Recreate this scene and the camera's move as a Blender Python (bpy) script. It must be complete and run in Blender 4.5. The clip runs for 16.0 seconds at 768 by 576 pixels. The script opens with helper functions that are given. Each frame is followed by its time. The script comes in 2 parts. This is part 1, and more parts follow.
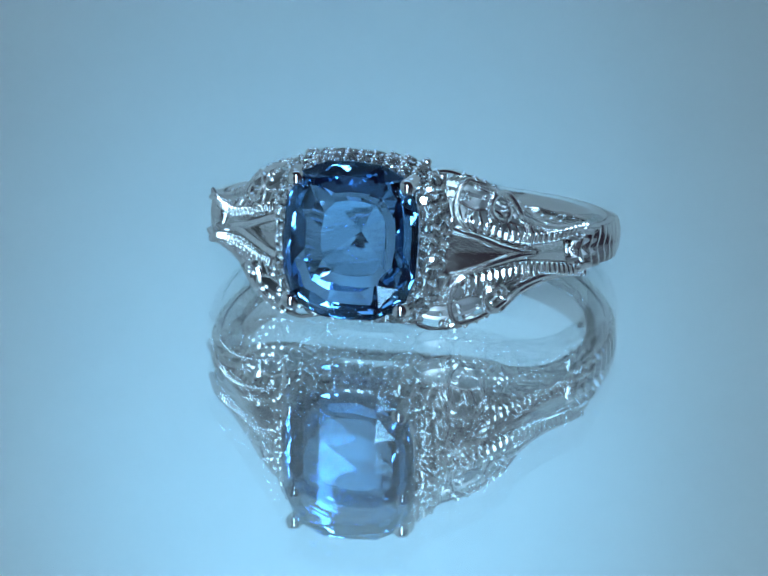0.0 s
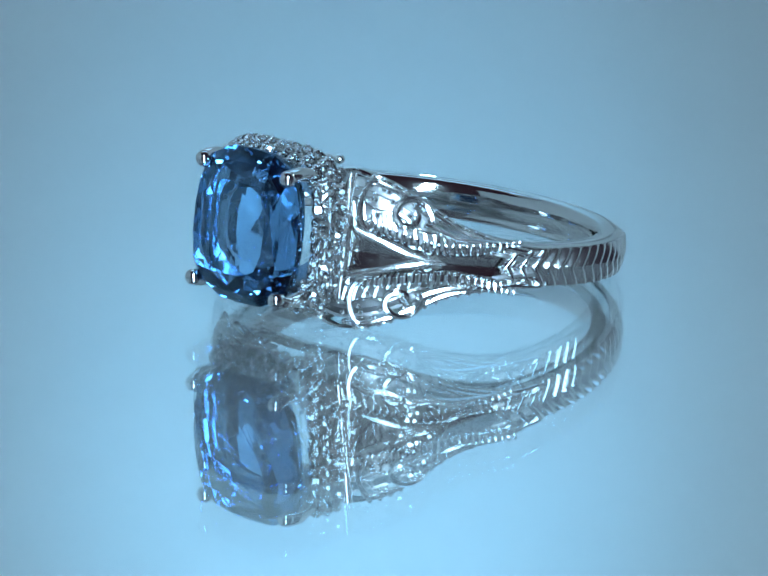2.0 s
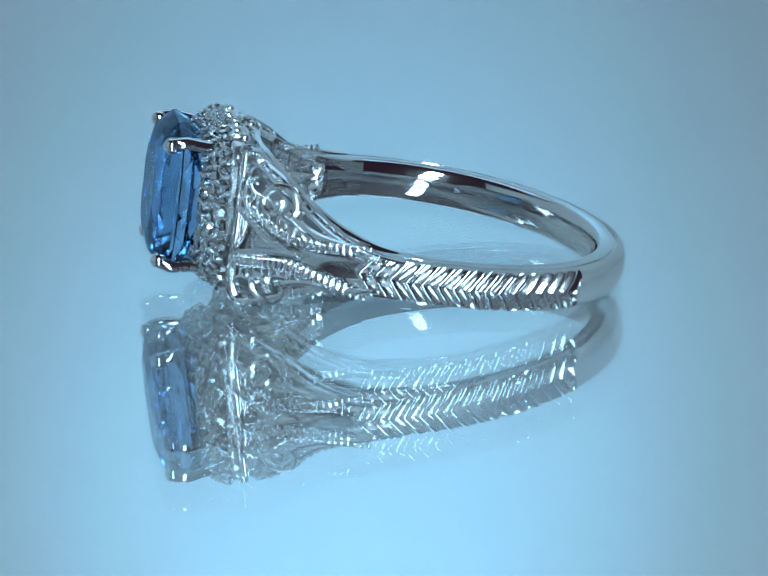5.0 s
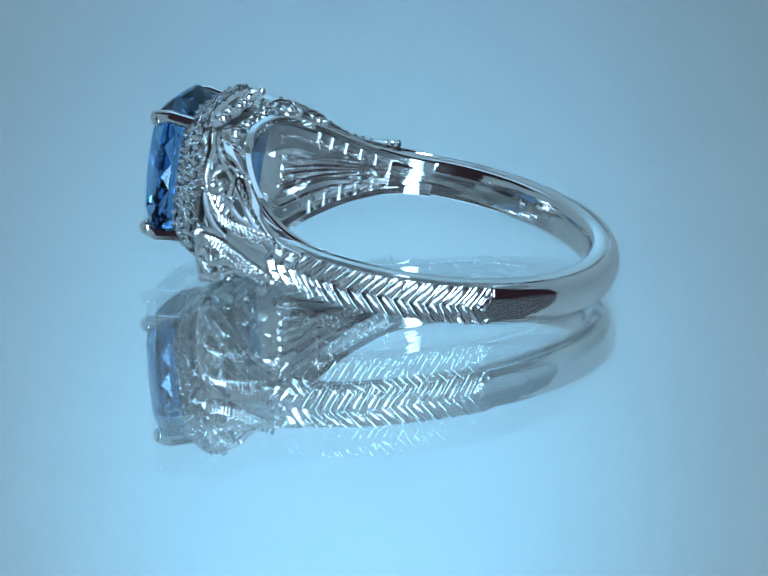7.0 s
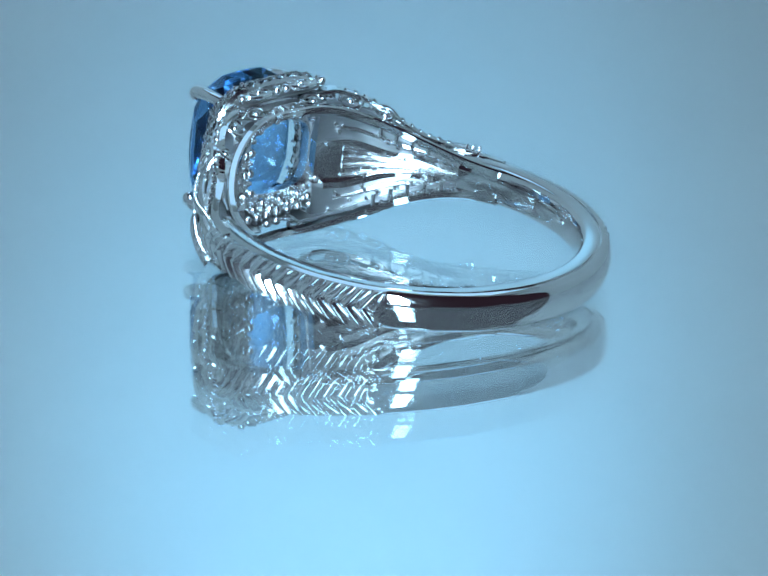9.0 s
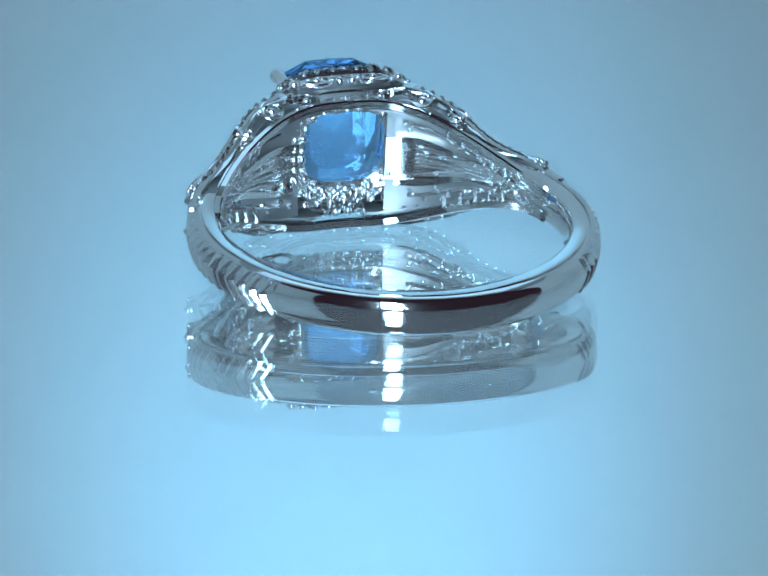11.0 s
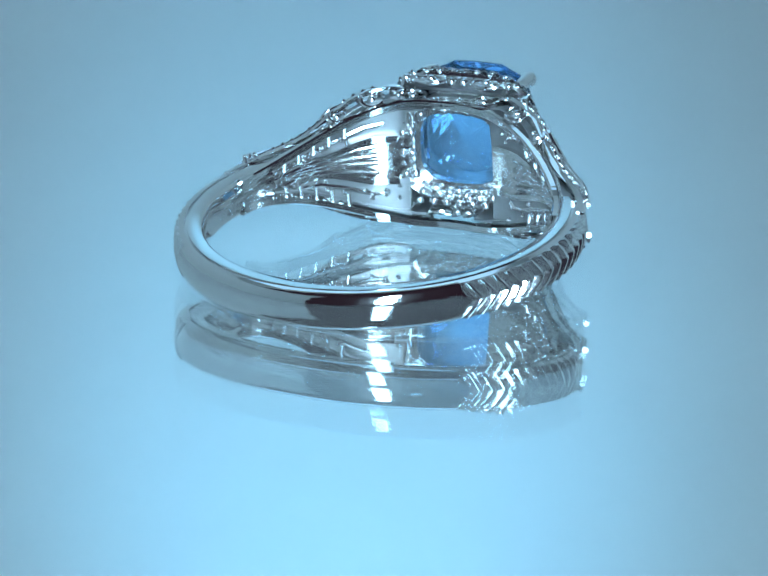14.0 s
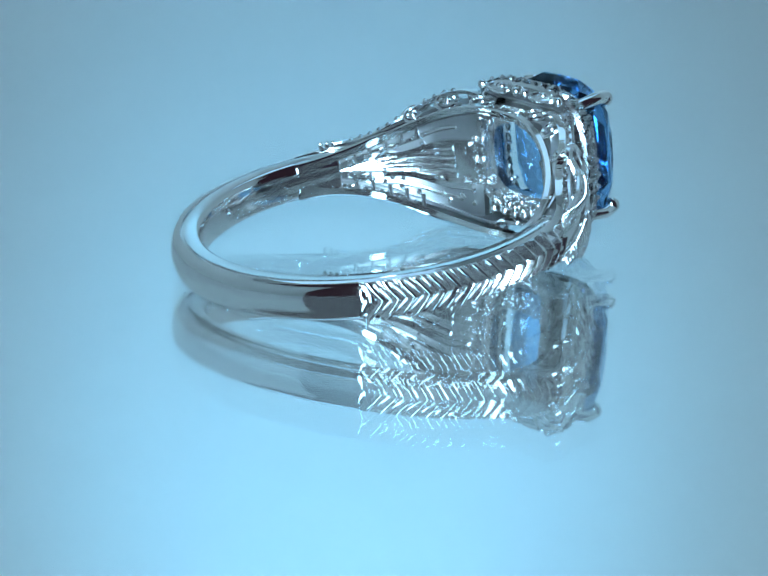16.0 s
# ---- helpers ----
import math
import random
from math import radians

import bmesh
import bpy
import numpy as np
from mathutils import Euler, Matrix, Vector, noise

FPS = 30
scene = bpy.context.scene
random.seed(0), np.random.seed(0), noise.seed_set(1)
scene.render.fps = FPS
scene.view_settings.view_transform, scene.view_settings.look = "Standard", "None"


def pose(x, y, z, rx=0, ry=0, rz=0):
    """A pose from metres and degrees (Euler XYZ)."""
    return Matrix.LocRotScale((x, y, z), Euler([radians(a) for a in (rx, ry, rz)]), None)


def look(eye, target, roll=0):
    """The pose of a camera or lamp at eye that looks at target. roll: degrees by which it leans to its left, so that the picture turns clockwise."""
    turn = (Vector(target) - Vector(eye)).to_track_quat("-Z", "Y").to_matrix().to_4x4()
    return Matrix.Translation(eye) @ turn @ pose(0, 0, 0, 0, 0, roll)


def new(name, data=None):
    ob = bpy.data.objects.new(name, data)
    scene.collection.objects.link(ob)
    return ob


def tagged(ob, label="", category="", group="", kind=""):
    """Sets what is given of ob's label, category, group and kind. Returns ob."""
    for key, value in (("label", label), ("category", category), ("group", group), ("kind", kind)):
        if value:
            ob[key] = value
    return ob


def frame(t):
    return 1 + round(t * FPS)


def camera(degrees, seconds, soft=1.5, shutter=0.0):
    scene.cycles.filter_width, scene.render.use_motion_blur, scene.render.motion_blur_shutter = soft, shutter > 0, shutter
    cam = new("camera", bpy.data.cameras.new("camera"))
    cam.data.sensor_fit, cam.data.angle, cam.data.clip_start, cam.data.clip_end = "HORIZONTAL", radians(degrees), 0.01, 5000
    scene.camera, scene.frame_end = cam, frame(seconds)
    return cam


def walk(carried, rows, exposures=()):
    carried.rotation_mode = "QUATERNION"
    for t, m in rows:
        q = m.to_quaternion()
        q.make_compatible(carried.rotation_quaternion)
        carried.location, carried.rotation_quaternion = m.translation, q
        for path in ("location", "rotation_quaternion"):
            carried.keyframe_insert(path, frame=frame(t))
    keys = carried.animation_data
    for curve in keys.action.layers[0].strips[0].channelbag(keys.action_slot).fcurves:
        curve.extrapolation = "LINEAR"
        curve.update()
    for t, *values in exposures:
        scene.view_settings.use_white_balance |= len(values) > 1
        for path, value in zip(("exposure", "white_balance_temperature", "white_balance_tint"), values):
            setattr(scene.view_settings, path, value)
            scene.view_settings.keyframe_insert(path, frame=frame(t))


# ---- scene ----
cam = camera(12.78, 16.0, 1.5)
MM = 0.001
EYE = (0.0, -172.7 * MM, 50.65 * MM)
CAM = pose(*EYE, rz=0.25) @ pose(0, 0, 0, rx=-16.615) @ pose(0, 0, 0, ry=-0.817) @ pose(0, 0, 0, rx=90)
walk(cam, [(0.0, CAM), (16.0, CAM)], [(0.0, -0.18, 6600, 12), (2.5, -0.19, 6520, 11.5), (5.0, -0.12, 6700, 11.5), (9.0, -0.10, 6530, 10.5), (12.5, -0.07, 6480, 9.5), (16.0, -0.04, 6540, 7)])

# ---- light ----
world = bpy.data.worlds.new("world")
scene.world = world
world.use_nodes = True
world.node_tree.nodes["Background"].inputs[0].default_value = (0.11, 0.07, 0.11, 1)
world.node_tree.nodes["Background"].inputs[1].default_value = 0.2
COOL = (0.36, 0.72, 1.0)


def area(name, m, sx, sy, watts, colour):
    d = bpy.data.lights.new(name, "AREA")
    d.shape, d.size, d.size_y, d.energy, d.color = "RECTANGLE", sx, sy, watts, colour
    ob = new(name, d)
    ob.matrix_world = m
    return tagged(ob, kind="structure")


area("tent_lamp", look((0, 0.12, 0.315), (0, 0.08, 0)), 0.30, 0.17, 0.165, (0.365, 0.68, 1.0))
spot = bpy.data.lights.new("backdrop_lamp", "SPOT")
spot.energy, spot.color, spot.spot_size, spot.spot_blend, spot.shadow_soft_size = 11.8, (0.20, 0.63, 1.0), radians(25), 1.0, 0.02
so = new("backdrop_lamp", spot)
so.matrix_world = look((0, 0.10, 0.30), (-0.006, 0.27, 0.102))

# ---- materials ----


def mat(name):
    m = bpy.data.materials.new(name)
    m.use_nodes = True
    return m, m.node_tree.nodes, m.node_tree.links, m.node_tree.nodes["Principled BSDF"]


def metal_mat(name, colour, rough, bump=0.04, streak=0.0):
    m, n, l, p = mat(name)
    p.inputs["Metallic"].default_value = 1
    co = n.new("ShaderNodeTexCoord")
    a, b = n.new("ShaderNodeTexNoise"), n.new("ShaderNodeTexNoise")
    a.inputs["Scale"].default_value, b.inputs["Scale"].default_value = 420, 4200
    l.new(co.outputs["Object"], a.inputs["Vector"])
    l.new(co.outputs["Object"], b.inputs["Vector"])
    r = n.new("ShaderNodeMapRange")
    r.inputs[3].default_value, r.inputs[4].default_value = rough * 0.6, rough * 1.6
    l.new(b.outputs[0], r.inputs[0])
    l.new(r.outputs[0], p.inputs["Roughness"])
    c = n.new("ShaderNodeMix")
    c.data_type = "RGBA"
    c.inputs[6].default_value = (*[v * 0.9 for v in colour], 1)
    c.inputs[7].default_value = (*colour, 1)
    l.new(a.outputs[0], c.inputs[0])
    l.new(c.outputs[2], p.inputs["Base Color"])
    bp = n.new("ShaderNodeBump")
    bp.inputs["Strength"].default_value, bp.inputs["Distance"].default_value = bump, 0.0001
    l.new(a.outputs[0], bp.inputs["Height"])
    l.new(bp.outputs[0], p.inputs["Normal"])
    if streak:
        # polishing lines that run round the band
        mp = n.new("ShaderNodeMapping")
        mp.inputs["Scale"].default_value = (1, 1, 9)
        l.new(co.outputs["Object"], mp.inputs["Vector"])
        d = n.new("ShaderNodeTexNoise")
        d.inputs["Scale"].default_value = 700
        l.new(mp.outputs[0], d.inputs["Vector"])
        b2 = n.new("ShaderNodeBump")
        b2.inputs["Strength"].default_value, b2.inputs["Distance"].default_value = streak, 0.0001
        l.new(d.outputs[0], b2.inputs["Height"])
        l.new(bp.outputs[0], b2.inputs["Normal"])
        l.new(b2.outputs[0], p.inputs["Normal"])
    return m


def glass_mat(name, colour, ior, rough=0.0):
    m, n, l, p = mat(name)
    g = n.new("ShaderNodeBsdfGlass")
    g.inputs["Color"].default_value = (*colour, 1)
    g.inputs["IOR"].default_value, g.inputs["Roughness"].default_value = ior, rough
    l.new(g.outputs[0], n["Material Output"].inputs[0])
    return m


def cloth_mat(name, colour):
    m, n, l, p = mat(name)
    p.inputs["Roughness"].default_value = 0.9
    a = n.new("ShaderNodeTexNoise")
    a.inputs["Scale"].default_value = 30
    c = n.new("ShaderNodeMix")
    c.data_type = "RGBA"
    c.inputs[6].default_value = (*[v * 0.96 for v in colour], 1)
    c.inputs[7].default_value = (*colour, 1)
    l.new(a.outputs[0], c.inputs[0])
    l.new(c.outputs[2], p.inputs["Base Color"])
    return m


def glow_mat(name, colour, strength):
    m, n, l, p = mat(name)
    e = n.new("ShaderNodeEmission")
    e.inputs[0].default_value, e.inputs[1].default_value = (*colour, 1), strength
    l.new(e.outputs[0], n["Material Output"].inputs[0])
    return m


GOLD = metal_mat("polished_white_gold", (0.9, 0.89, 0.89), 0.06, 0.03, 0.1)
BRIGHT = metal_mat("bright_cut_white_gold", (0.94, 0.94, 0.95), 0.15, 0.1)
SATIN = metal_mat("satin_white_gold", (0.93, 0.93, 0.94), 0.18, 0.12)
SOFT = metal_mat("soft_polished_white_gold", (0.87, 0.86, 0.86), 0.11, 0.1)
# rough cast white gold, base colour darkened to paint in the recesses' shade
RECESS_SHADE = metal_mat("recess_shade_cast_gold", (0.36, 0.36, 0.375), 0.36, 0.35)
DIAMOND = glass_mat("diamond", (0.97, 0.99, 1.0), 2.2)
SAPPHIRE = glass_mat("sapphire", (0.61, 0.82, 1.0), 1.77, 0.03)
GLASS = glass_mat("mirror_glass", (0.985, 0.995, 1.0), 1.6)
# a thin film of dust on the plate
_nt = GLASS.node_tree
_g = next(q for q in _nt.nodes if q.type == "BSDF_GLASS")
_d = _nt.nodes.new("ShaderNodeBsdfDiffuse")
_d.inputs[0].default_value = (0.8, 0.8, 0.8, 1)
_x, _co, _nz, _mr = [_nt.nodes.new(k) for k in ("ShaderNodeMixShader", "ShaderNodeTexCoord", "ShaderNodeTexNoise", "ShaderNodeMapRange")]
_nz.inputs["Scale"].default_value = 60
_mr.inputs[3].default_value, _mr.inputs[4].default_value = 0.045, 0.075
_nt.links.new(_co.outputs["Object"], _nz.inputs["Vector"])
_nt.links.new(_nz.outputs[0], _mr.inputs[0])
_nt.links.new(_mr.outputs[0], _x.inputs[0])
_nt.links.new(_g.outputs[0], _x.inputs[1])
_nt.links.new(_d.outputs[0], _x.inputs[2])
_nt.links.new(_x.outputs[0], _nt.nodes["Material Output"].inputs[0])
SILVER, _n, _l, _p = mat("silvering")
_p.inputs["Metallic"].default_value, _p.inputs["Roughness"].default_value = 1, 0.0
_p.inputs["Base Color"].default_value = (0.90, 0.93, 0.93, 1)
CLOTH = cloth_mat("pale_grey_tent_cloth", (0.26, 0.26, 0.262))
BLACK = cloth_mat("black_plastic", (0.03, 0.03, 0.035))
LED = glow_mat("led_glow", (0.46, 0.78, 1.0), 130)

# ---- mesh helpers (millimetres in, metres out) ----


def mesh_from(bm, name, materials, smooth=True):
    me = bpy.data.meshes.new(name)
    for v in bm.verts:
        v.co *= MM
    bm.to_mesh(me)
    bm.free()
    for m in materials:
        me.materials.append(m)
    for p in me.polygons:
        p.use_smooth = smooth
    if smooth:
        me.set_sharp_from_angle(angle=radians(40))
    return me


def part(name, bm, material, parent, label="", smooth=True):
    ob = new(name, mesh_from(bm, name, [material], smooth))
    ob.parent = parent
    if label:
        ob["label"] = label
    return ob


def polar(r, phi, z):
    a = radians(phi)
    return Vector((r * math.sin(a), -r * math.cos(a), z))


def ramp(x, a, b):
    t = min(1.0, max(0.0, (x - a) / (b - a)))
    return t * t * (3 - 2 * t)


def sweep(bm, rows, closed=False):
    """Skin rows of points, each row a closed cross-section; caps the ends unless closed."""
    vs = [[bm.verts.new(p) for p in row] for row in rows]
    k = len(rows[0])
    n = len(vs)
    for i in range(n if closed else n - 1):
        a, b = vs[i], vs[(i + 1) % n]
        for j in range(k):
            bm.faces.new((a[j], a[(j + 1) % k], b[(j + 1) % k], b[j]))
    if not closed:
        bm.faces.new(vs[0][::-1])
        bm.faces.new(vs[-1])
    return vs


def tube(bm, pts, w, sides=8, closed=False):
    """A round wire of radius w (number or list) along pts."""
    pts = [Vector(p) for p in pts]
    n = len(pts)
    rows, ref = [], None
    for i, p in enumerate(pts):
        a = pts[(i - 1) % n] if closed or i else pts[0]
        b = pts[(i + 1) % n] if closed or i < n - 1 else pts[-1]
        d = (b - a).normalized()
        if ref is None:
            ref = d.orthogonal().normalized()
        ref = (ref - d * ref.dot(d)).normalized()
        o = d.cross(ref)
        r = w[i] if isinstance(w, (list, tuple)) else w
        rows.append([p + (ref * math.cos(2 * math.pi * k / sides) + o * math.sin(2 * math.pi * k / sides)) * r for k in range(sides)])
    sweep(bm, rows, closed)


def ball(bm, c, r, sub=1, squash=None):
    m = Matrix.Translation(c)
    if squash:
        m = m @ squash
    bmesh.ops.create_icosphere(bm, subdivisions=sub, radius=r, matrix=m)


def wall(bm, pts, r0, r1, w):
    """A ribbon on edge: pts are (phi, z) pairs; it stands from radius r0 to r1 (numbers or functions of phi), w wide across z."""
    rows = []
    for i, (ph, z) in enumerate(pts):
        a, b = pts[max(0, i - 1)], pts[min(len(pts) - 1, i + 1)]
        d = Vector((radians(b[0] - a[0]) * 10, b[1] - a[1])).normalized()
        nx, nz = -d.y, d.x
        lo = r0(ph) if callable(r0) else r0
        hi = r1(ph) if callable(r1) else r1
        row = []
        for r, s, t in ((lo, -1, 1), (hi - 0.12, -1, 1), (hi, -0.55, 1), (hi, 0.55, 1), (hi - 0.12, 1, 1), (lo, 1, 1)):
            row.append(polar(r, ph + math.degrees(nx * s * w / 2 / 10), z + nz * s * w / 2))
        rows.append(row)
    sweep(bm, rows)


# ---- setting ----
def disc(name, r, z0, z1, materials, bevel=0.6, seg=128):
    """Round plate; its underside takes the second material."""
    bm = bmesh.new()
    prof = [(0.001, z1), (r - bevel, z1), (r, z1 - bevel), (r, z0 + bevel), (r - bevel, z0), (0.001, z0)]
    rows = [[Vector((q * math.cos(2 * math.pi * i / seg), q * math.sin(2 * math.pi * i / seg), z)) for i in range(seg)] for q, z in prof]
    vs = [[bm.verts.new(p) for p in row] for row in rows[1:-1]]
    top = bm.faces.new(vs[0])
    for a, b in zip(vs, vs[1:]):
        for j in range(seg):
            bm.faces.new((a[j], b[j], b[(j + 1) % seg], a[(j + 1) % seg]))
    bot = bm.faces.new(vs[-1][::-1])
    if len(materials) > 1:
        bot.material_index = 1
    me = mesh_from(bm, name, materials, False)
    return new(name, me)


turntable = tagged(new("turntable"), "round mirrored glass turntable plate under the ring", "turntable")
plate = disc("mirror_plate", 130, -3.1, 0.0, [GLASS, SILVER])
plate.parent = turntable
plate["label"] = "clear glass plate silvered underneath"
base = disc("base", 122, -22, -3.3, [BLACK], 2)
base.parent = turntable

bm = bmesh.new()
seg = 64
rings = []
for z, r in ((-22, 420), (-23.5, 420)):
    rings.append([bm.verts.new((r * math.cos(2 * math.pi * i / seg), r * math.sin(2 * math.pi * i / seg), z)) for i in range(seg)])
bm.faces.new(rings[0])
bm.faces.new(rings[1][::-1])
for j in range(seg):
    bm.faces.new((rings[0][j], rings[1][j], rings[1][(j + 1) % seg], rings[0][(j + 1) % seg]))
floor_ob = new("floor", mesh_from(bm, "floor", [CLOTH], False))
tagged(floor_ob, "pale grey cloth floor of a light tent", "floor", kind="structure")

# tent wall: open towards the camera, from 40 degrees on its one side to 84 on the other
bm = bmesh.new()
rows = []
TENT_R, TENT_H = 270, 320
A0, A1 = -90 + 84, -90 - 40 + 360
N = 72
for i in range(N + 1):
    a = radians(A0 + (A1 - A0) * i / N)
    row = []
    for z in (-22, 0, 60, 120, 180, 240, 290, TENT_H):
        row.append(Vector((TENT_R * math.cos(a), TENT_R * math.sin(a), z)))
    for z in (TENT_H, 180, 60, -22):
        row.append(Vector(((TENT_R + 2) * math.cos(a), (TENT_R + 2) * math.sin(a), z)))
    rows.append(row)
sweep(bm, rows)
tagged(new("backdrop", mesh_from(bm, "backdrop", [CLOTH])), "curved pale grey cloth wall of a light tent", "backdrop", kind="structure")
# the roof covers the back half; over the camera the tent is open
bm = bmesh.new()
edge = [((TENT_R + 2) * math.cos(radians(a)), (TENT_R + 2) * math.sin(radians(a))) for a in range(6, 175, 3)]
rings = [[bm.verts.new((x, y, z)) for x, y in edge] for z in (TENT_H + 0.5, TENT_H + 3)]
bm.faces.new(rings[0][::-1])
bm.faces.new(rings[1])
for j in range(len(edge)):
    q = (j + 1) % len(edge)
    bm.faces.new((rings[0][j], rings[0][q], rings[1][q], rings[1][j]))
roof = new("ceiling", mesh_from(bm, "ceiling", [CLOTH], False))
tagged(roof, "pale grey cloth roof of a light tent", "ceiling", kind="structure")

# upright LED bar behind and above the camera
lamp_thing = tagged(new("led_lamp"), "upright white LED bar lamp in a black housing", "lamp")
lamp_thing.matrix_world = look((0.004, -0.235, 0.147), (0, 0, 0.147))
bm = bmesh.new()
bmesh.ops.create_cube(bm, size=1, matrix=Matrix.Diagonal((34, 250, 1.2, 1)))
bmesh.ops.bevel(bm, geom=bm.edges[:], offset=0.4, segments=2, affect="EDGES")
part("led_panel", bm, LED, lamp_thing, "glowing white LED panel", False)
bm = bmesh.new()
sec = [(1.0, 0.8), (1.06, 0.8), (1.08, 3), (1.02, 12), (0.05, 14), (0.05, 3), (1.0, 3)]
box = [(17.5 * c, 125.5 * d) for c, d in ((1, -1), (1, 1), (-1, 1), (-1, -1))]
sweep(bm, [[Vector((x * q, y * (1 + (q - 1) * 0.4) if q > 0.5 else y * q, z)) for q, z in sec] for x, y in box], True)
part("housing", bm, BLACK, lamp_thing, "black plastic housing", False)

# ---- the ring ----
ring = tagged(new("ring"), "white gold ring with cushion-cut blue sapphire and beaded diamond halo", "ring")
R_IN, R_OUT = 9.0, 10.78
HALF = 1.05          # half of the band's width
SPLIT = 67           # where the band divides into two branches
HEAD = 14.5            # where the branches meet the head


def z_rim(phi):
    """Height of the smooth inner rim."""
    return HALF + (3.75 - HALF) * ramp(abs(phi), 78, 8) ** 1.2


def z_out(phi):
    """Height of a branch's outer edge: it swells above the rim towards the head."""
    return z_rim(phi) + 0.62 * ramp(abs(phi), 52, 28) * ramp(abs(phi), 10, 21)


def z_in(phi):
    """Height of a branch's beaded inner edge."""
    p = abs(phi)
    return 0.5 + 0.75 * ramp(p, 44, 23) + 0.38 * ramp(p, 46, 68)


def r_top(phi):
    return R_OUT + 0.35 * ramp(abs(phi), 66, 30)


def r_skin(phi, z):
    """Radius of a branch's arched outer surface: it falls away towards its outer edge."""
    p = abs(phi)
    u = min(1.0, max(0.0, (abs(z) - z_in(p)) / (z_out(p) - z_in(p))))
    return r_top(p) - (0.2 + 0.85 * ramp(p, 68, 46) * (1 - 0.6 * ramp(p, 44, 26))) * u ** 1.4


CUT = 0.4
# plain band, with a fine step along both edges
bm = bmesh.new()
rows = []
for i in range(421):
    ph = SPLIT - 4 + (360 - 2 * SPLIT + 8) * i / 420
    d = abs(((ph + 180) % 360) - 180)
    e = 126 if ph < 180 else 130.2
    ro, h = R_OUT, HALF
    sec = [(R_IN, 0), (R_IN + 0.02, -h * 0.4), (R_IN + 0.1, -h * 0.72), (R_IN + 0.24, -h * 0.93), (R_IN + 0.36, -h), (ro - 0.8, -h), (ro - 0.78, -h + 0.16), (ro - 0.66, -h + 0.16), (ro - 0.62, -h + 0.01), (ro - 0.36, -h + 0.08), (ro - 0.2, -h * 0.78), (ro - 0.09, -h * 0.55), (ro - 0.02, -h * 0.27), (ro, 0)]
    sec = sec + [(r, -z) for r, z in sec[-2:0:-1]]
    # the bed of the herringbone ends in a V and leaves a lip at both edges
    row = []
    for j, (r, z) in enumerate(sec):
        if 10 <= j <= 16:
            r -= CUT * ramp(d - 4 * abs(z), e + 0.4, e - 0.4)
        row.append(polar(r, ph, z))
    rows.append(row)
sweep(bm, rows)
band_ob = part("band", bm, GOLD, ring, "polished white gold band")

# herringbone: polished lands with bright-cut V grooves between them, point towards the head
bm = bmesh.new()
PITCH = 4.3
LAND = ((-2.13, -0.33), (-0.75, -0.03), (-0.4, 0.0), (0.2, 0.0), (0.5, -0.03), (2.13, -0.33))
for s in (-1, 1):
    rows = []
    for q in range(7):
        z = 0.015 + 0.94 * q / 6
        drop = 0.01 + 0.2 * z ** 2.4
        rows.append([polar(R_OUT - drop + h, 4.2 * z + e, s * z) for e, h in LAND])
    if s < 0:
        rows = [r[::-1] for r in rows]
    sweep(bm, rows)
# the sloping cut faces are brighter than the polished tops
for f in bm.faces:
    f.normal_update()
    c = f.calc_center_median()
    side_on = abs(f.normal.dot(Vector((c.x, c.y, 0)).normalized()))
    f.material_index = 1 if side_on < 0.93 else 0
chevron_mesh = mesh_from(bm, "chevron", [GOLD, BRIGHT], True)
for side in (1, -1):
    for k in range(15 if side > 0 else 16):
        ob = new("chevron", chevron_mesh)
        ob.parent = band_ob
        ph = SPLIT - 3.5 + k * PITCH
        m = Matrix.Rotation(radians(ph), 4, "Z")
        ob.matrix_basis = m if side > 0 else Matrix.Diagonal((-1, 1, 1, 1)) @ m


def bead_mesh(r, sub=1):
    bm = bmesh.new()
    ball(bm, Vector((0, 0, 0)), r, sub)
    return mesh_from(bm, "bead", [SATIN])


def bead(me, p, name="bead", parent=None):
    ob = new(name, me)
    ob.parent = parent or ring
    ob.location = Vector(p) * MM
    return ob


BEAD = {r: bead_mesh(r) for r in (0.14, 0.16, 0.18)}
BIG_BEAD = bead_mesh(0.27, 2)
bm = bmesh.new()
tube(bm, [Vector((0, 0, z)) for z in (-0.33, -0.28, -0.14, 0.14, 0.28, 0.33)], [0.05, 0.1, 0.135, 0.135, 0.1, 0.05], 8)
TOOTH = mesh_from(bm, "milgrain_tooth", [BRIGHT])

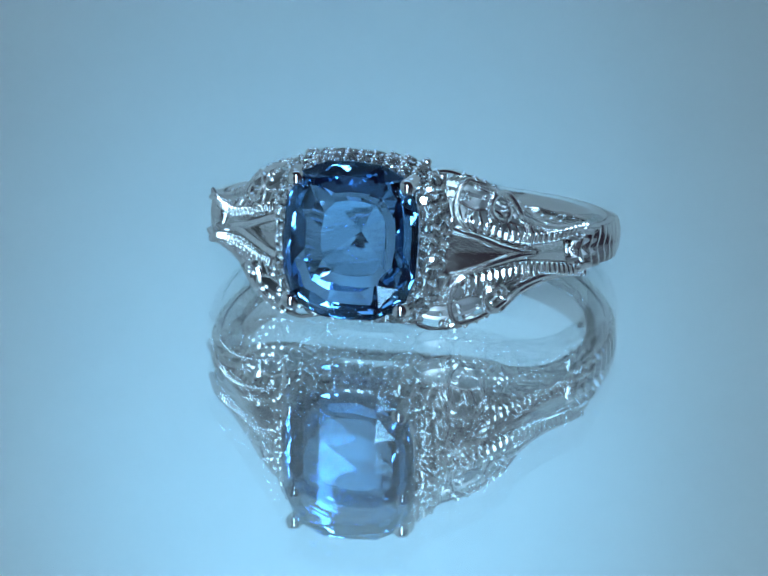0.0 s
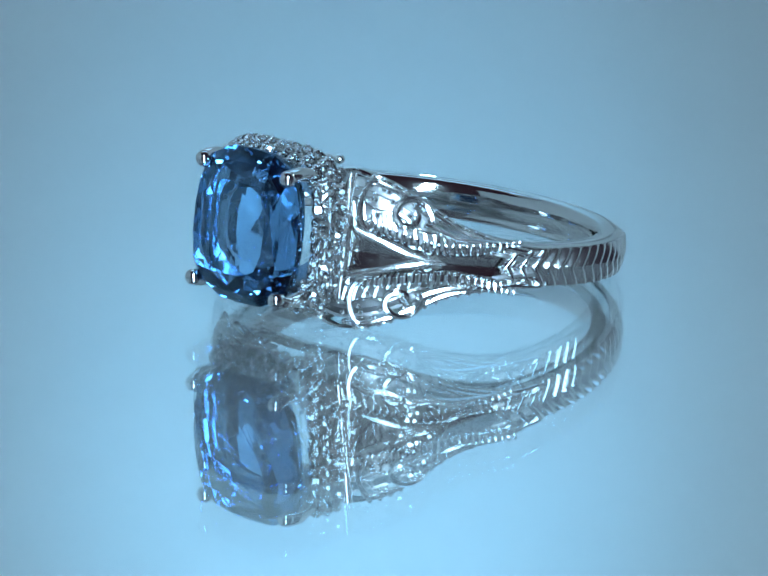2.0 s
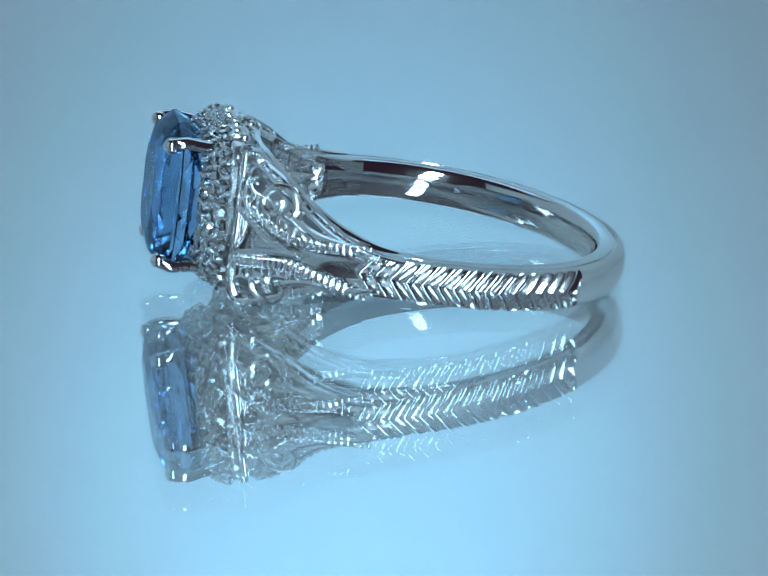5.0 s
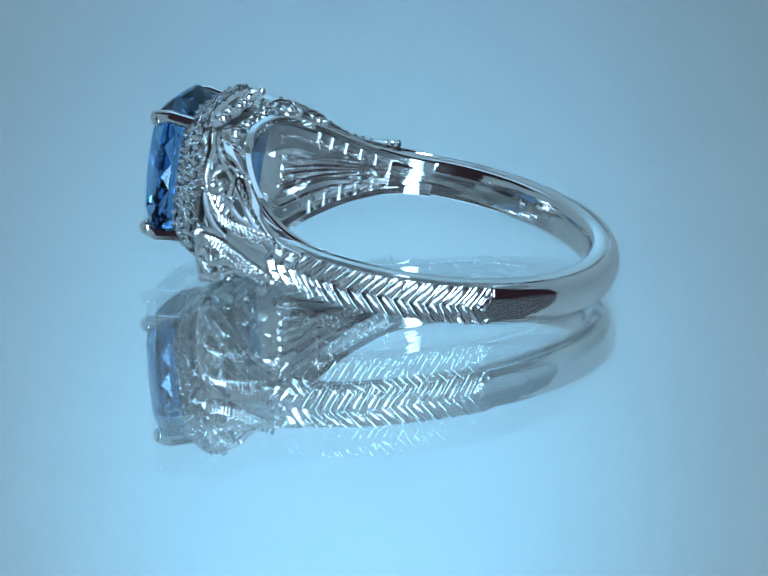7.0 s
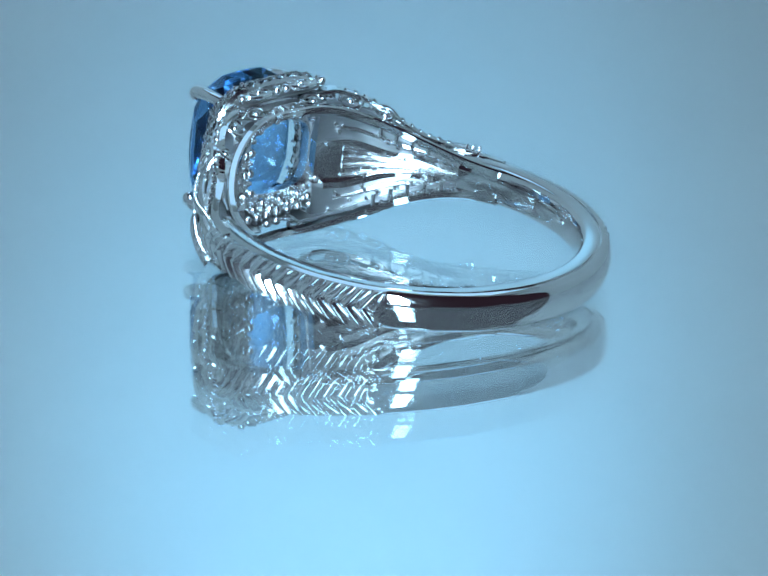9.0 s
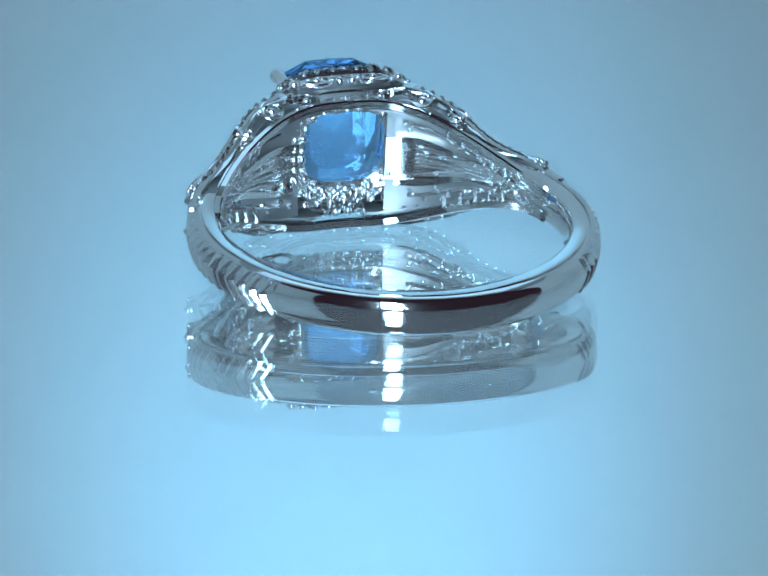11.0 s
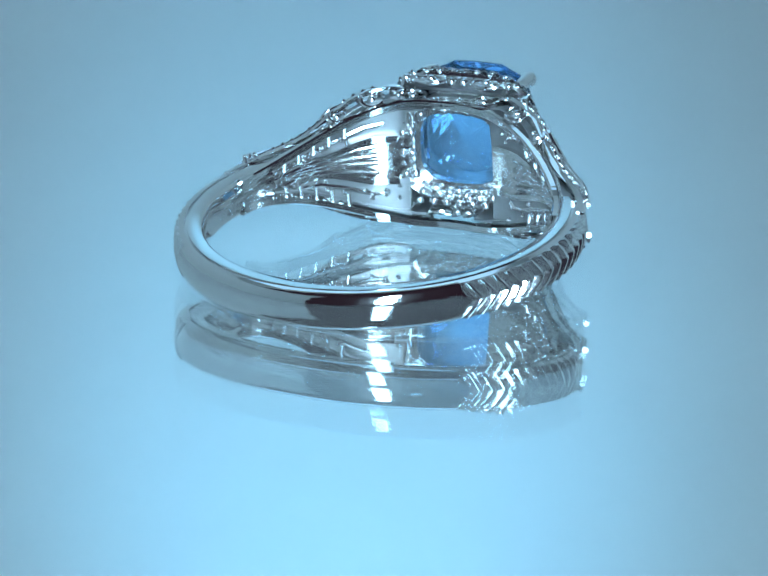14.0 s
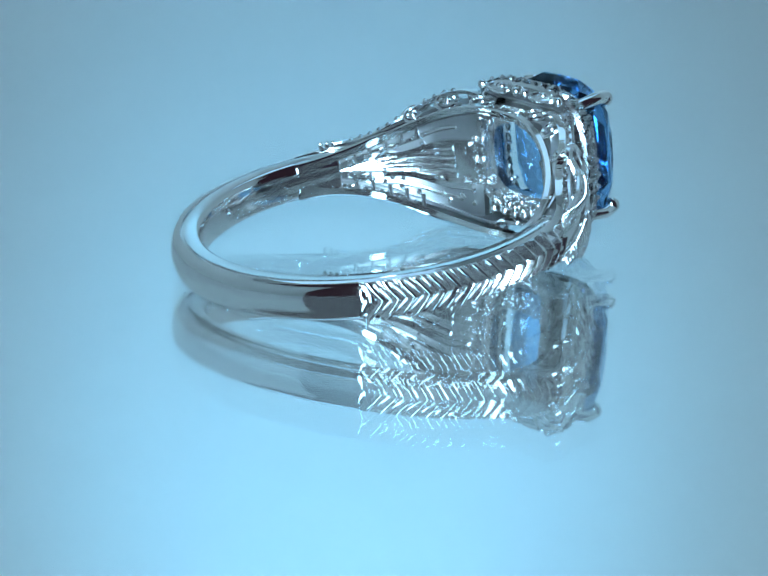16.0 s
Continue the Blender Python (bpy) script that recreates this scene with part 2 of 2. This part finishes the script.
STEP = [i / 40 for i in range(41)]
grains = random.Random(11)
for side in (1, -1):
    for up in (1, -1):
        # outer rail: smooth edge that runs from the band to the head
        bm = bmesh.new()
        wall(bm, [(side * (SPLIT + 8 - (SPLIT + 8 - HEAD) * t), up * (z_out(SPLIT + 8 - (SPLIT + 8 - HEAD) * t) - 0.12)) for t in STEP], lambda p: r_skin(p, z_out(p) - 0.12) - 0.45, lambda p: r_skin(p, z_out(p) - 0.12) - 0.05, 0.22)
        part("outer_rail", bm, GOLD, ring)
        # inner rail under the beads
        bm = bmesh.new()
        pts = [(side * (SPLIT - (SPLIT - HEAD - 3) * t), up * z_in(SPLIT - (SPLIT - HEAD - 3) * t)) for t in STEP]
        wall(bm, pts, R_IN + 0.55, lambda p: r_top(p) - 0.1, 0.34)
        rail_ob = part("inner_rail", bm, GOLD, ring)
        # beaded edge
        for k in range(25):
            p = SPLIT - 1 - k * 1.85
            ob = new("milgrain_tooth", TOOTH)
            ob.parent = rail_ob
            ob.matrix_basis = Matrix.Translation(polar(r_top(p) - 0.02, side * p, up * (z_in(p) + 0.22)) * MM) @ Matrix.Rotation(radians(side * p), 4, "Z") @ Matrix.Rotation(radians(up * 14), 4, "X")
        # wire that runs along the outer edge and curls round beside the head
        bm = bmesh.new()
        pts = []
        for k in range(31):
            p = 68 - 42 * k / 30
            pts.append((p, z_out(p) - 0.28))
        mid, hz = 0.5 * (z_out(26) - 0.28 + z_in(26)), 0.5 * (z_out(26) - 0.28 - z_in(26))
        for k in range(1, 11):
            a = math.pi * k / 10
            pts.append((26 - math.sin(a) * 3.6, mid + math.cos(a) * hz))
        tube(bm, [polar(r_skin(p, z) + 0.06, side * p, up * z) for p, z in pts], 0.17, 8)
        edge_ob = part("edge_wire", bm, SATIN, ring)
        # spiral with a long tail
        bm = bmesh.new()
        pts = []
        zc = z_in(35) + (z_out(35) - z_in(35)) * 0.56
        for k in range(16):
            t = k / 15
            p = 62 - 22 * t
            pts.append((p, z_in(p) + (z_out(p) - z_in(p)) * (0.62 - 0.1 * math.sin(math.pi * t))))
        z0, p0 = pts[-1][1], pts[-1][0]
        for k in range(1, 34):
            t = k / 33
            a = -math.pi / 2 - 0.1 - 8.6 * t
            q = 1.08 * (1 - 0.74 * t)
            b = min(1, t * 4)
            pts.append((35.5 - math.cos(a) * q * 5.6 + (1 - b) * 2.5, (1 - b) * z0 + b * zc + math.sin(a) * q * b))
        tube(bm, [polar(r_skin(p, z) + 0.14, side * p, up * z) for p, z in pts], 0.2, 8)
        part("scroll", bm, SATIN, ring, "curled filigree wire")
        bead(BEAD[0.18], polar(r_skin(35.5, zc) + 0.08, side * 35.5, up * zc))
        # posts with round heads
        for p in (59, 51.5, 43.5):
            bm = bmesh.new()
            za, zb = z_in(p) + 0.1, z_in(p) + (z_out(p) - z_in(p)) * 0.6
            tube(bm, [polar(r_skin(p, za) - 0.1, side * p, up * za), polar(r_skin(p, (za + zb) / 2) + 0.02, side * p, up * (za + zb) / 2), polar(r_skin(p, zb), side * p, up * zb)], [0.15, 0.13, 0.15])
            ball(bm, polar(r_skin(p, zb) + 0.06, side * p, up * zb), 0.19, 2)
            part("post", bm, SATIN, ring)
            zq = 0.25 * zb + 0.75 * (z_out(p) - 0.3)
            bead(BEAD[0.18], polar(r_skin(p, zq) + 0.02, side * p, up * zq))
        for p, f in ((27, 0.3), (29, 0.8), (39.5, 0.82), (25, 0.55)):
            zq = z_in(p) + (z_out(p) - z_in(p)) * f
            bead(BEAD[0.18], polar(r_skin(p, zq) - 0.02, side * p, up * zq))
        for k in range(12):
            p = 57 - 2.95 * k
            bead(BEAD[0.18 if k % 3 else 0.16], polar(r_skin(p, z_out(p) - 0.1) + 0.08, side * p, up * (z_out(p) - 0.1)), "bead", edge_ob)
        # grains strewn between the scroll and the head
        for k in range(6):
            p = grains.uniform(19, 30)
            zq = z_in(p) + (z_out(p) - z_in(p)) * grains.uniform(0.12, 0.85)
            bead(BEAD[grains.choice((0.14, 0.16, 0.18))], polar(r_skin(p, zq) - 0.12, side * p, up * zq), "grain", edge_ob)
        # a second wire along the middle of the branch, short bars up to it, grains beyond it
        bm = bmesh.new()
        pts = [(60 - 41 * k / 24, 0.44 + 0.06 * math.sin(0.9 * k)) for k in range(25)]
        mid_z = [(p, z_in(p) + (z_out(p) - z_in(p)) * f) for p, f in pts]
        tube(bm, [polar(r_skin(p, z) - 0.05, side * p, up * z) for p, z in mid_z], 0.11, 6)
        wire_ob = part("middle_wire", bm, SATIN, ring)
        for k in range(14):
            p = 57 - 2.75 * k
            za, zb = z_in(p) + 0.4, z_in(p) + (z_out(p) - z_in(p)) * 0.43
            if zb - za > 0.12:
                bm = bmesh.new()
                tube(bm, [polar(r_skin(p, za) - 0.06, side * p, up * za), polar(r_skin(p, zb) - 0.04, side * (p - 0.9), up * zb)], [0.12, 0.09], 6)
                part("filigree_bar", bm, BRIGHT, wire_ob)
        for k in range(6):
            p = 20.5 + 2.5 * k
            zq = z_in(p) + (z_out(p) - z_in(p)) * (0.66 + 0.14 * (k % 2))
            bead(BEAD[0.16], polar(r_skin(p, zq) - 0.06, side * p, up * zq), "grain", wire_ob)
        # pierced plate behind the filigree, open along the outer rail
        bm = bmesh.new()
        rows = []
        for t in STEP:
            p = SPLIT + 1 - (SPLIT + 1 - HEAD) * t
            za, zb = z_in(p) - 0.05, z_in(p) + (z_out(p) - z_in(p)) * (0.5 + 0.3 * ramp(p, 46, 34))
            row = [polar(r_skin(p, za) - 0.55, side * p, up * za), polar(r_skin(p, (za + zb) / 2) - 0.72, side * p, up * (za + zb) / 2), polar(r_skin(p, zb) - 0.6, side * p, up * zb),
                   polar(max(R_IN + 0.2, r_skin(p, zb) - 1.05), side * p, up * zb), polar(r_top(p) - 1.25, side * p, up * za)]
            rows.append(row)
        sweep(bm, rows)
        part("pierced_plate", bm, RECESS_SHADE, ring)
        # ribs and beads on the inside
        for f in (0.3, 0.68):
            bm = bmesh.new()
            tube(bm, [polar(r_top(p) - 1.28, side * p, up * (z_in(p) + (z_out(p) - z_in(p)) * f)) for p in (60, 52, 44, 36, 28, 22)], [0.06, 0.15, 0.18, 0.18, 0.16, 0.14])
            part("inner_rib", bm, SATIN, ring)
        for z in (0.22, 0.8):
            bm = bmesh.new()
            tube(bm, [polar(r_top(p) - 1.3, side * p, up * z * (62 - p) / 38) for p in (62, 52, 42, 32, 24)], [0.08, 0.17, 0.2, 0.18, 0.15])
            part("inner_rib", bm, SATIN, ring)
        for k in range(9):
            p = 25 + 4.4 * k
            bead(BEAD[0.18], polar(r_top(p) - 1.25, side * p, up * (z_out(p) - 0.62 - 0.12 * (k % 2))))
        for k in range(22):
            p = grains.uniform(17, 58)
            zq = z_in(p) + (z_rim(p) - z_in(p)) * grains.uniform(-0.3, 0.85)
            bead(BEAD[grains.choice((0.16, 0.18))], polar(r_top(p) - 1.42, side * p, up * zq), "grain")
        # posts and beads of the openwork beside the inner rim
        for k in range(6):
            p = 35 + 5.6 * k
            bm = bmesh.new()
            zo = z_rim(p)
            tube(bm, [polar(R_IN + 0.2, side * p, up * (zo - 0.36)), polar(R_IN + 0.22, side * p, up * (zo - 0.7)), polar(R_IN + 0.3, side * p, up * (zo - 1.05))], [0.15, 0.12, 0.15])
            part("post", bm, SATIN, ring)
            bead(BEAD[0.18], polar(R_IN + 0.22, side * (p + 2.8), up * (zo - 0.6)))
            bead(BEAD[0.18], polar(R_IN + 0.3, side * (p + 1.4), up * (zo - 1.15)))
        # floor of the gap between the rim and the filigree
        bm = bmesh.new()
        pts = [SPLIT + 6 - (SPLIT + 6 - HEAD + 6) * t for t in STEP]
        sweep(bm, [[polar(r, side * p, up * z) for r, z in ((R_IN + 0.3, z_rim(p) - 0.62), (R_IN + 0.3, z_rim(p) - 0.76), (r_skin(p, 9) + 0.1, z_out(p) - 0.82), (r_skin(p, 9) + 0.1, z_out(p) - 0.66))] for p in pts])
        part("side_web", bm, RECESS_SHADE, ring)
        # rings of wire with a ball in the middle, on the side of the shoulder next to the head
        for p, size in ((12, 0.66), (25, 0.62), (36.5, 0.46)):
            ra, rb = R_IN + 0.42, r_skin(p, 9) - 0.05
            mid = polar((ra + rb) / 2, side * p, up * (0.5 * (z_rim(p) + z_out(p)) - 0.12))
            lean = Vector((math.sin(radians(side * p)), -math.cos(radians(side * p)), up * (z_out(p) - z_rim(p)) / (rb - ra))).normalized()
            along = Vector((math.cos(radians(side * p)), math.sin(radians(side * p)), 0))
            bm = bmesh.new()
            tube(bm, [mid + (lean * math.cos(a) * 0.95 + along * math.sin(a)) * size for a in (2 * math.pi * k / 20 for k in range(20))], 0.13, 8, True)
            scroll_ob = part("side_ring", bm, SATIN, ring)
            bead(BIG_BEAD, mid + Vector((0, 0, -0.05 * up)), "ring_ball", scroll_ob)
    # smooth hollow between the beaded edges
    bm = bmesh.new()
    rows = []
    for t in STEP:
        p = SPLIT + 2 - (SPLIT + 2 - HEAD) * t
        h = z_in(p)
        row = [polar(r_top(p) - 0.22 - 0.38 * (1 - (j / 4 - 1) ** 2) * min(1, h), side * p, h * (j / 4 - 1)) for j in range(9)]
        row += [polar(r_top(p) - 1.25, side * p, h * (1 - j / 4)) for j in range(9)]
        rows.append(row)
    sweep(bm, rows)
    part("shoulder_hollow", bm, SOFT, ring, "smooth hollowed polished shoulder")
    # forked bar beside the halo
    for up in (1, -1):
        bm = bmesh.new()
        tube(bm, [polar(r_top(p) - 0.02, side * p, up * z) for p, z in ((46, 0.03), (41, 0.08), (35, 0.34), (29, 0.75), (22, 1.15))], [0.06, 0.18, 0.2, 0.2, 0.2], 8)
        part("fork", bm, SATIN, ring)

# inner gallery rails: run under the head from shoulder to shoulder
for up in (1, -1):
    bm = bmesh.new()
    rows = []
    for i in range(81):
        p = -78 + 156 * i / 80
        z = z_rim(p) - 0.02
        w = 0.42 + 0.33 * ramp(abs(p), 66, 76)
        rows.append([polar(r, p, up * q) for r, q in ((R_IN, z - w), (R_IN, z - 0.08), (R_IN + 0.08, z), (R_IN + 0.34, z), (R_IN + 0.42, z - 0.08), (R_IN + 0.42, z - w))])
    if up < 0:
        rows = [r[::-1] for r in rows]
    sweep(bm, rows)
    part("gallery_rail", bm, GOLD, ring, "smooth polished inner rim")

# ---- head ----


def cushion(hx, hz, k, n=64, power=2.6):
    """Outline of a cushion: rounded square with bowed sides."""
    out = []
    for i in range(n):
        a = 2 * math.pi * (i + 0.5) / n
        c, s = math.cos(a), math.sin(a)
        q = (abs(c) ** power + abs(s) ** power) ** (-1 / power)
        out.append((hx * q * c * k, hz * q * s * k))
    return out


SX, SZ = 3.36, 3.9
shank_parts = set(ring.children)
# halo frame: a bezel plate with a hole for the stone
bm = bmesh.new()
sec = [(0.98, -10.4), (1.2, -10.3), (1.25, -10.5), (1.17, -11.05), (1.06, -11.5), (0.98, -11.6), (0.94, -11.2)]
outl = [cushion(3.38, 3.32, k, 72, 3.6) for k, y in sec]
sweep(bm, [[Vector((outl[j][i][0], sec[j][1], outl[j][i][1])) for j in range(len(sec))] for i in range(72)], True)
halo_ob = part("halo_frame", bm, BRIGHT, ring, "cushion-shaped halo frame")
# pave stones and the beads that hold them, in rows round the frame
bm = bmesh.new()
tops = [[bm.verts.new((q * math.cos(math.pi / 4 * k), y, q * math.sin(math.pi / 4 * k))) for k in range(8)] for q, y in ((0.19, -0.15), (0.34, 0.0))]
bm.faces.new(tops[0])
tipv = bm.verts.new((0, 0.26, 0))
for k in range(8):
    a, b = k, (k + 1) % 8
    bm.faces.new((tops[0][a], tops[1][a], tops[1][b], tops[0][b]))
    bm.faces.new((tops[1][a], tipv, tops[1][b]))
bmesh.ops.recalc_face_normals(bm, faces=bm.faces)
gem_mesh = mesh_from(bm, "halo_diamond", [DIAMOND], False)
rnd = random.Random(5)
for k, y, n, lean, turned in ((1.02, -11.6, 34, 0.3, 0), (1.13, -11.22, 36, 0.85, 1), (1.22, -10.7, 38, 1.15, 0)):
    o = cushion(3.38, 3.32, k, n * 2, 3.6)
    for i in range(n):
        x, z = o[2 * i + turned]
        out = Vector((x / SX ** 1.5, 0, z / SZ ** 1.5)).normalized()
        nrm = (out * math.sin(lean) + Vector((0, -1, 0)) * math.cos(lean)).normalized()
        wob = Euler(((rnd.random() - 0.5) * 0.5, rnd.random() * 6, (rnd.random() - 0.5) * 0.5)).to_matrix().to_4x4()
        ob = new("halo_diamond", gem_mesh)
        ob.parent = halo_ob
        ob.matrix_basis = Matrix.Translation((Vector((x, y, z)) + nrm * 0.05) * MM) @ Vector((0, -1, 0)).rotation_difference(nrm).to_matrix().to_4x4() @ wob
        x, z = o[2 * i + 1 - turned]
        side_v = Vector((0, -1, 0)).cross(out).cross(nrm).normalized() if lean < 0.1 else (out * math.cos(lean) + Vector((0, 1, 0)) * math.sin(lean))
        for e in (-0.24, 0.0, 0.24):
            jit = Vector((rnd.gauss(0, 0.06), rnd.gauss(0, 0.05), rnd.gauss(0, 0.06)))
            bead(BEAD[rnd.choice((0.14, 0.14, 0.16))], Vector((x, y, z)) + nrm * 0.1 + side_v * e + jit, "holding_bead", halo_ob)

# seat that closes the space between frame and stone
bm = bmesh.new()
sec = [(0.72, -10.2), (0.80, -10.2), (0.97, -11.35), (0.93, -11.4), (0.86, -11.0)]
outl = [cushion(SX, SZ, k, 48, 3.3) for k, y in sec]
sweep(bm, [[Vector((outl[j][i][0], sec[j][1], outl[j][i][1])) for j in range(len(sec))] for i in range(48)], True)
part("stone_seat", bm, GOLD, ring)

# main stone: table, crown, girdle and pavilion in flat facets
bm = bmesh.new()


def loop(k, y, n=16, turn=0.0, power=3.3):
    out = []
    for i in range(n):
        a = 2 * math.pi * (i + turn) / n
        c, s = math.cos(a), math.sin(a)
        q = (abs(c) ** power + abs(s) ** power) ** (-1 / power)
        out.append(bm.verts.new((SX * q * c * k, y, SZ * q * s * k + 0.1)))
    return out


def zig(a, b, half):
    n = len(a)
    for i in range(n):
        if half:
            bm.faces.new((a[i], b[i], a[(i + 1) % n]))
            bm.faces.new((a[(i + 1) % n], b[i], b[(i + 1) % n]))
        else:
            bm.faces.new((a[i], b[i], b[(i - 1) % n]))
            bm.faces.new((a[i], b[i], a[(i + 1) % n]))


L = [loop(0.60, -14.0, 16, 0), loop(0.84, -13.7, 16, 0.5), loop(1.0, -12.95, 16, 0), loop(1.0, -12.75, 16, 0), loop(0.95, -12.3, 16, 0.5), loop(0.74, -11.5, 16, 0), loop(0.48, -10.95, 16, 0.5)]
bm.faces.new(L[0][::-1])
zig(L[0], L[1], True)
for i in range(16):
    bm.faces.new((L[1][i], L[2][(i + 1) % 16], L[1][(i + 1) % 16]))
    bm.faces.new((L[1][i], L[2][i], L[2][(i + 1) % 16]))
    bm.faces.new((L[2][i], L[3][i], L[3][(i + 1) % 16], L[2][(i + 1) % 16]))
zig(L[3], L[4], True)
for a, b in ((L[4], L[5]),):
    for i in range(16):
        bm.faces.new((a[i], b[(i + 1) % 16], a[(i + 1) % 16]))
        bm.faces.new((a[i], b[i], b[(i + 1) % 16]))
zig(L[5], L[6], True)
tip = bm.verts.new((0.35, -10.72, 0.5))
for i in range(16):
    bm.faces.new((L[6][i], tip, L[6][(i + 1) % 16]))
bmesh.ops.recalc_face_normals(bm, faces=bm.faces)
part("sapphire", bm, SAPPHIRE, ring, "cushion-cut pale to deep blue faceted sapphire", False)

# prongs
for sx in (1, -1):
    for sz in (1, -1):
        bm = bmesh.new()
        pts = [Vector((sx * x, y, sz * z)) for x, y, z in ((2.7, -10.6, 3.0), (2.78, -11.8, 3.12), (2.9, -12.7, 3.24), (2.84, -13.25, 3.14), (2.58, -13.55, 2.86))]
        tube(bm, pts, [0.34, 0.36, 0.36, 0.36, 0.3], 12)
        ball(bm, Vector((sx * 2.76, -13.4, sz * 3.02)), 0.44, 3)
        part("prong", bm, GOLD, ring, "rounded polished claw")

# gallery under the halo: scrolls and beads between rail and frame
for up in (1, -1):
    for sx in (1, -1):
        bm = bmesh.new()
        pts = [Vector((sx * (1.6 + math.cos(a) * q), -10.0 + math.sin(a) * q * 0.55, up * 3.75)) for a, q in ((0.35 * k - 0.5, 1.05 - 0.024 * k) for k in range(30))]
        tube(bm, pts, 0.15, 8)
        part("gallery_scroll", bm, SATIN, ring)
        for x, y in ((1.6, -10.0), (0.35, -9.85), (2.95, -9.8)):
            bead(BIG_BEAD, Vector((sx * x, y, up * 3.8)), "gallery_bead")
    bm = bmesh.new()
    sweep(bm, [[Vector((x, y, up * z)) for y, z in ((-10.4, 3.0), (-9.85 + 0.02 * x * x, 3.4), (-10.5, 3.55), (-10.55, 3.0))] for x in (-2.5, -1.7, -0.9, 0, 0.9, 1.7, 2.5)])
    part("basket_wall", bm, RECESS_SHADE, ring)
# window frame behind the stone, ringed by two rows of beads
bm = bmesh.new()
inner = cushion(2.3, 2.0, 1, 48, 3.4)
outer = cushion(3.25, 3.05, 1, 48, 3)
rows = []
for (xa, za), (xb, zb) in zip(inner, outer):
    rows.append([Vector((xa, -9.75, za)), Vector((xb, -9.5 + 0.04 * xb * xb, zb)), Vector((xb, -10.3, zb)), Vector((xa, -10.3, za))])
sweep(bm, rows, True)
window_ob = part("window_frame", bm, SATIN, ring)
for k, n in ((1.13, 26), (1.33, 30)):
    for i, (x, z) in enumerate(cushion(2.3, 2.05, k, n, 3.4)):
        bead(BIG_BEAD if i % 2 else BEAD[0.18], Vector((x, -9.42 + 0.035 * x * x, z)), "basket_bead", window_ob)
# two staggered rows of larger beads along the lower edge of the window
for row_z, xs in ((-2.62, (-1.9, -1.14, -0.38, 0.38, 1.14, 1.9)), (-3.06, (-2.3, -1.53, -0.77, 0.0, 0.77, 1.53, 2.3))):
    for x in xs:
        bead(BIG_BEAD, Vector((x, -9.5 + 0.02 * x * x, row_z)), "basket_bead", window_ob)
for sx in (1, -1):
    bm = bmesh.new()
    tube(bm, [Vector((sx * 2.55, -9.4, z)) for z in (-1.8, -1.0, 0, 1.0, 1.8)], 0.1, 8)
    part("basket_post", bm, SATIN, ring)
    bm = bmesh.new()
    tube(bm, [Vector((sx * (3.72 + 0.02 * z * z * (abs(z) < 2)), -9.75, z)) for z in (-3.3, -2.4, -1.2, 0, 1.2, 2.4, 3.3)], 0.32, 10)
    part("basket_wall", bm, SATIN, ring)
    for k in range(8):
        bead(BEAD[0.18], Vector((sx * 3.4, -9.4, -2.8 + 0.8 * k)), "basket_bead")
# the head sits turned a little on the shank
HEAD_POSE = pose(-0.25 * MM, -12.48 * MM, 0.5 * MM, rx=1.8, rz=1.2) @ pose(0, 12.0 * MM, 0)
for ob in ring.children:
    if ob not in shank_parts:
        ob.matrix_basis = HEAD_POSE @ ob.matrix_basis
# two small cast marks inside the band
for p in (112, -112):
    bead(BEAD[0.18], polar(R_IN - 0.02, p, 0.1), "cast_mark")

# ---- movement ----
RING_CX, RING_CY, RING_CZ = 0.86, 0.88, 2.52
HEAD_TURN, TILT, LEAN = -13.2, 8.4, 0.8
RATE = -13.55
# the motor runs a little unevenly: degrees ahead or behind, each half second
UNEVEN = {0.5: -0.1, 1.0: 0.2, 1.5: -0.5, 2.0: -0.1, 2.5: 0.2, 3.0: 0.4, 3.5: 0.2, 4.0: -0.4, 4.5: 0.0, 5.0: 0.4, 7.5: 0.3, 8.0: -0.3, 8.5: -0.3, 9.0: 0.3, 11.5: -0.4, 12.0: 0.3, 12.5: 0.4, 14.0: -0.3, 15.0: -0.7, 15.5: 0.5, 16.0: 0.2}


def motions():
    rows_t, rows_r = [], []
    for k in range(33):
        t = 0.5 * k
        spin = pose(0, 0, 0, rz=RATE * t + UNEVEN.get(t, 0))
        rows_t.append((t, spin))
        rows_r.append((t, spin @ pose(RING_CX * MM, RING_CY * MM, RING_CZ * MM, rz=HEAD_TURN) @ pose(0, 0, 0, rx=-TILT) @ pose(0, 0, 0, ry=LEAN)))
    walk(turntable, rows_t)
    walk(ring, rows_r)


motions()
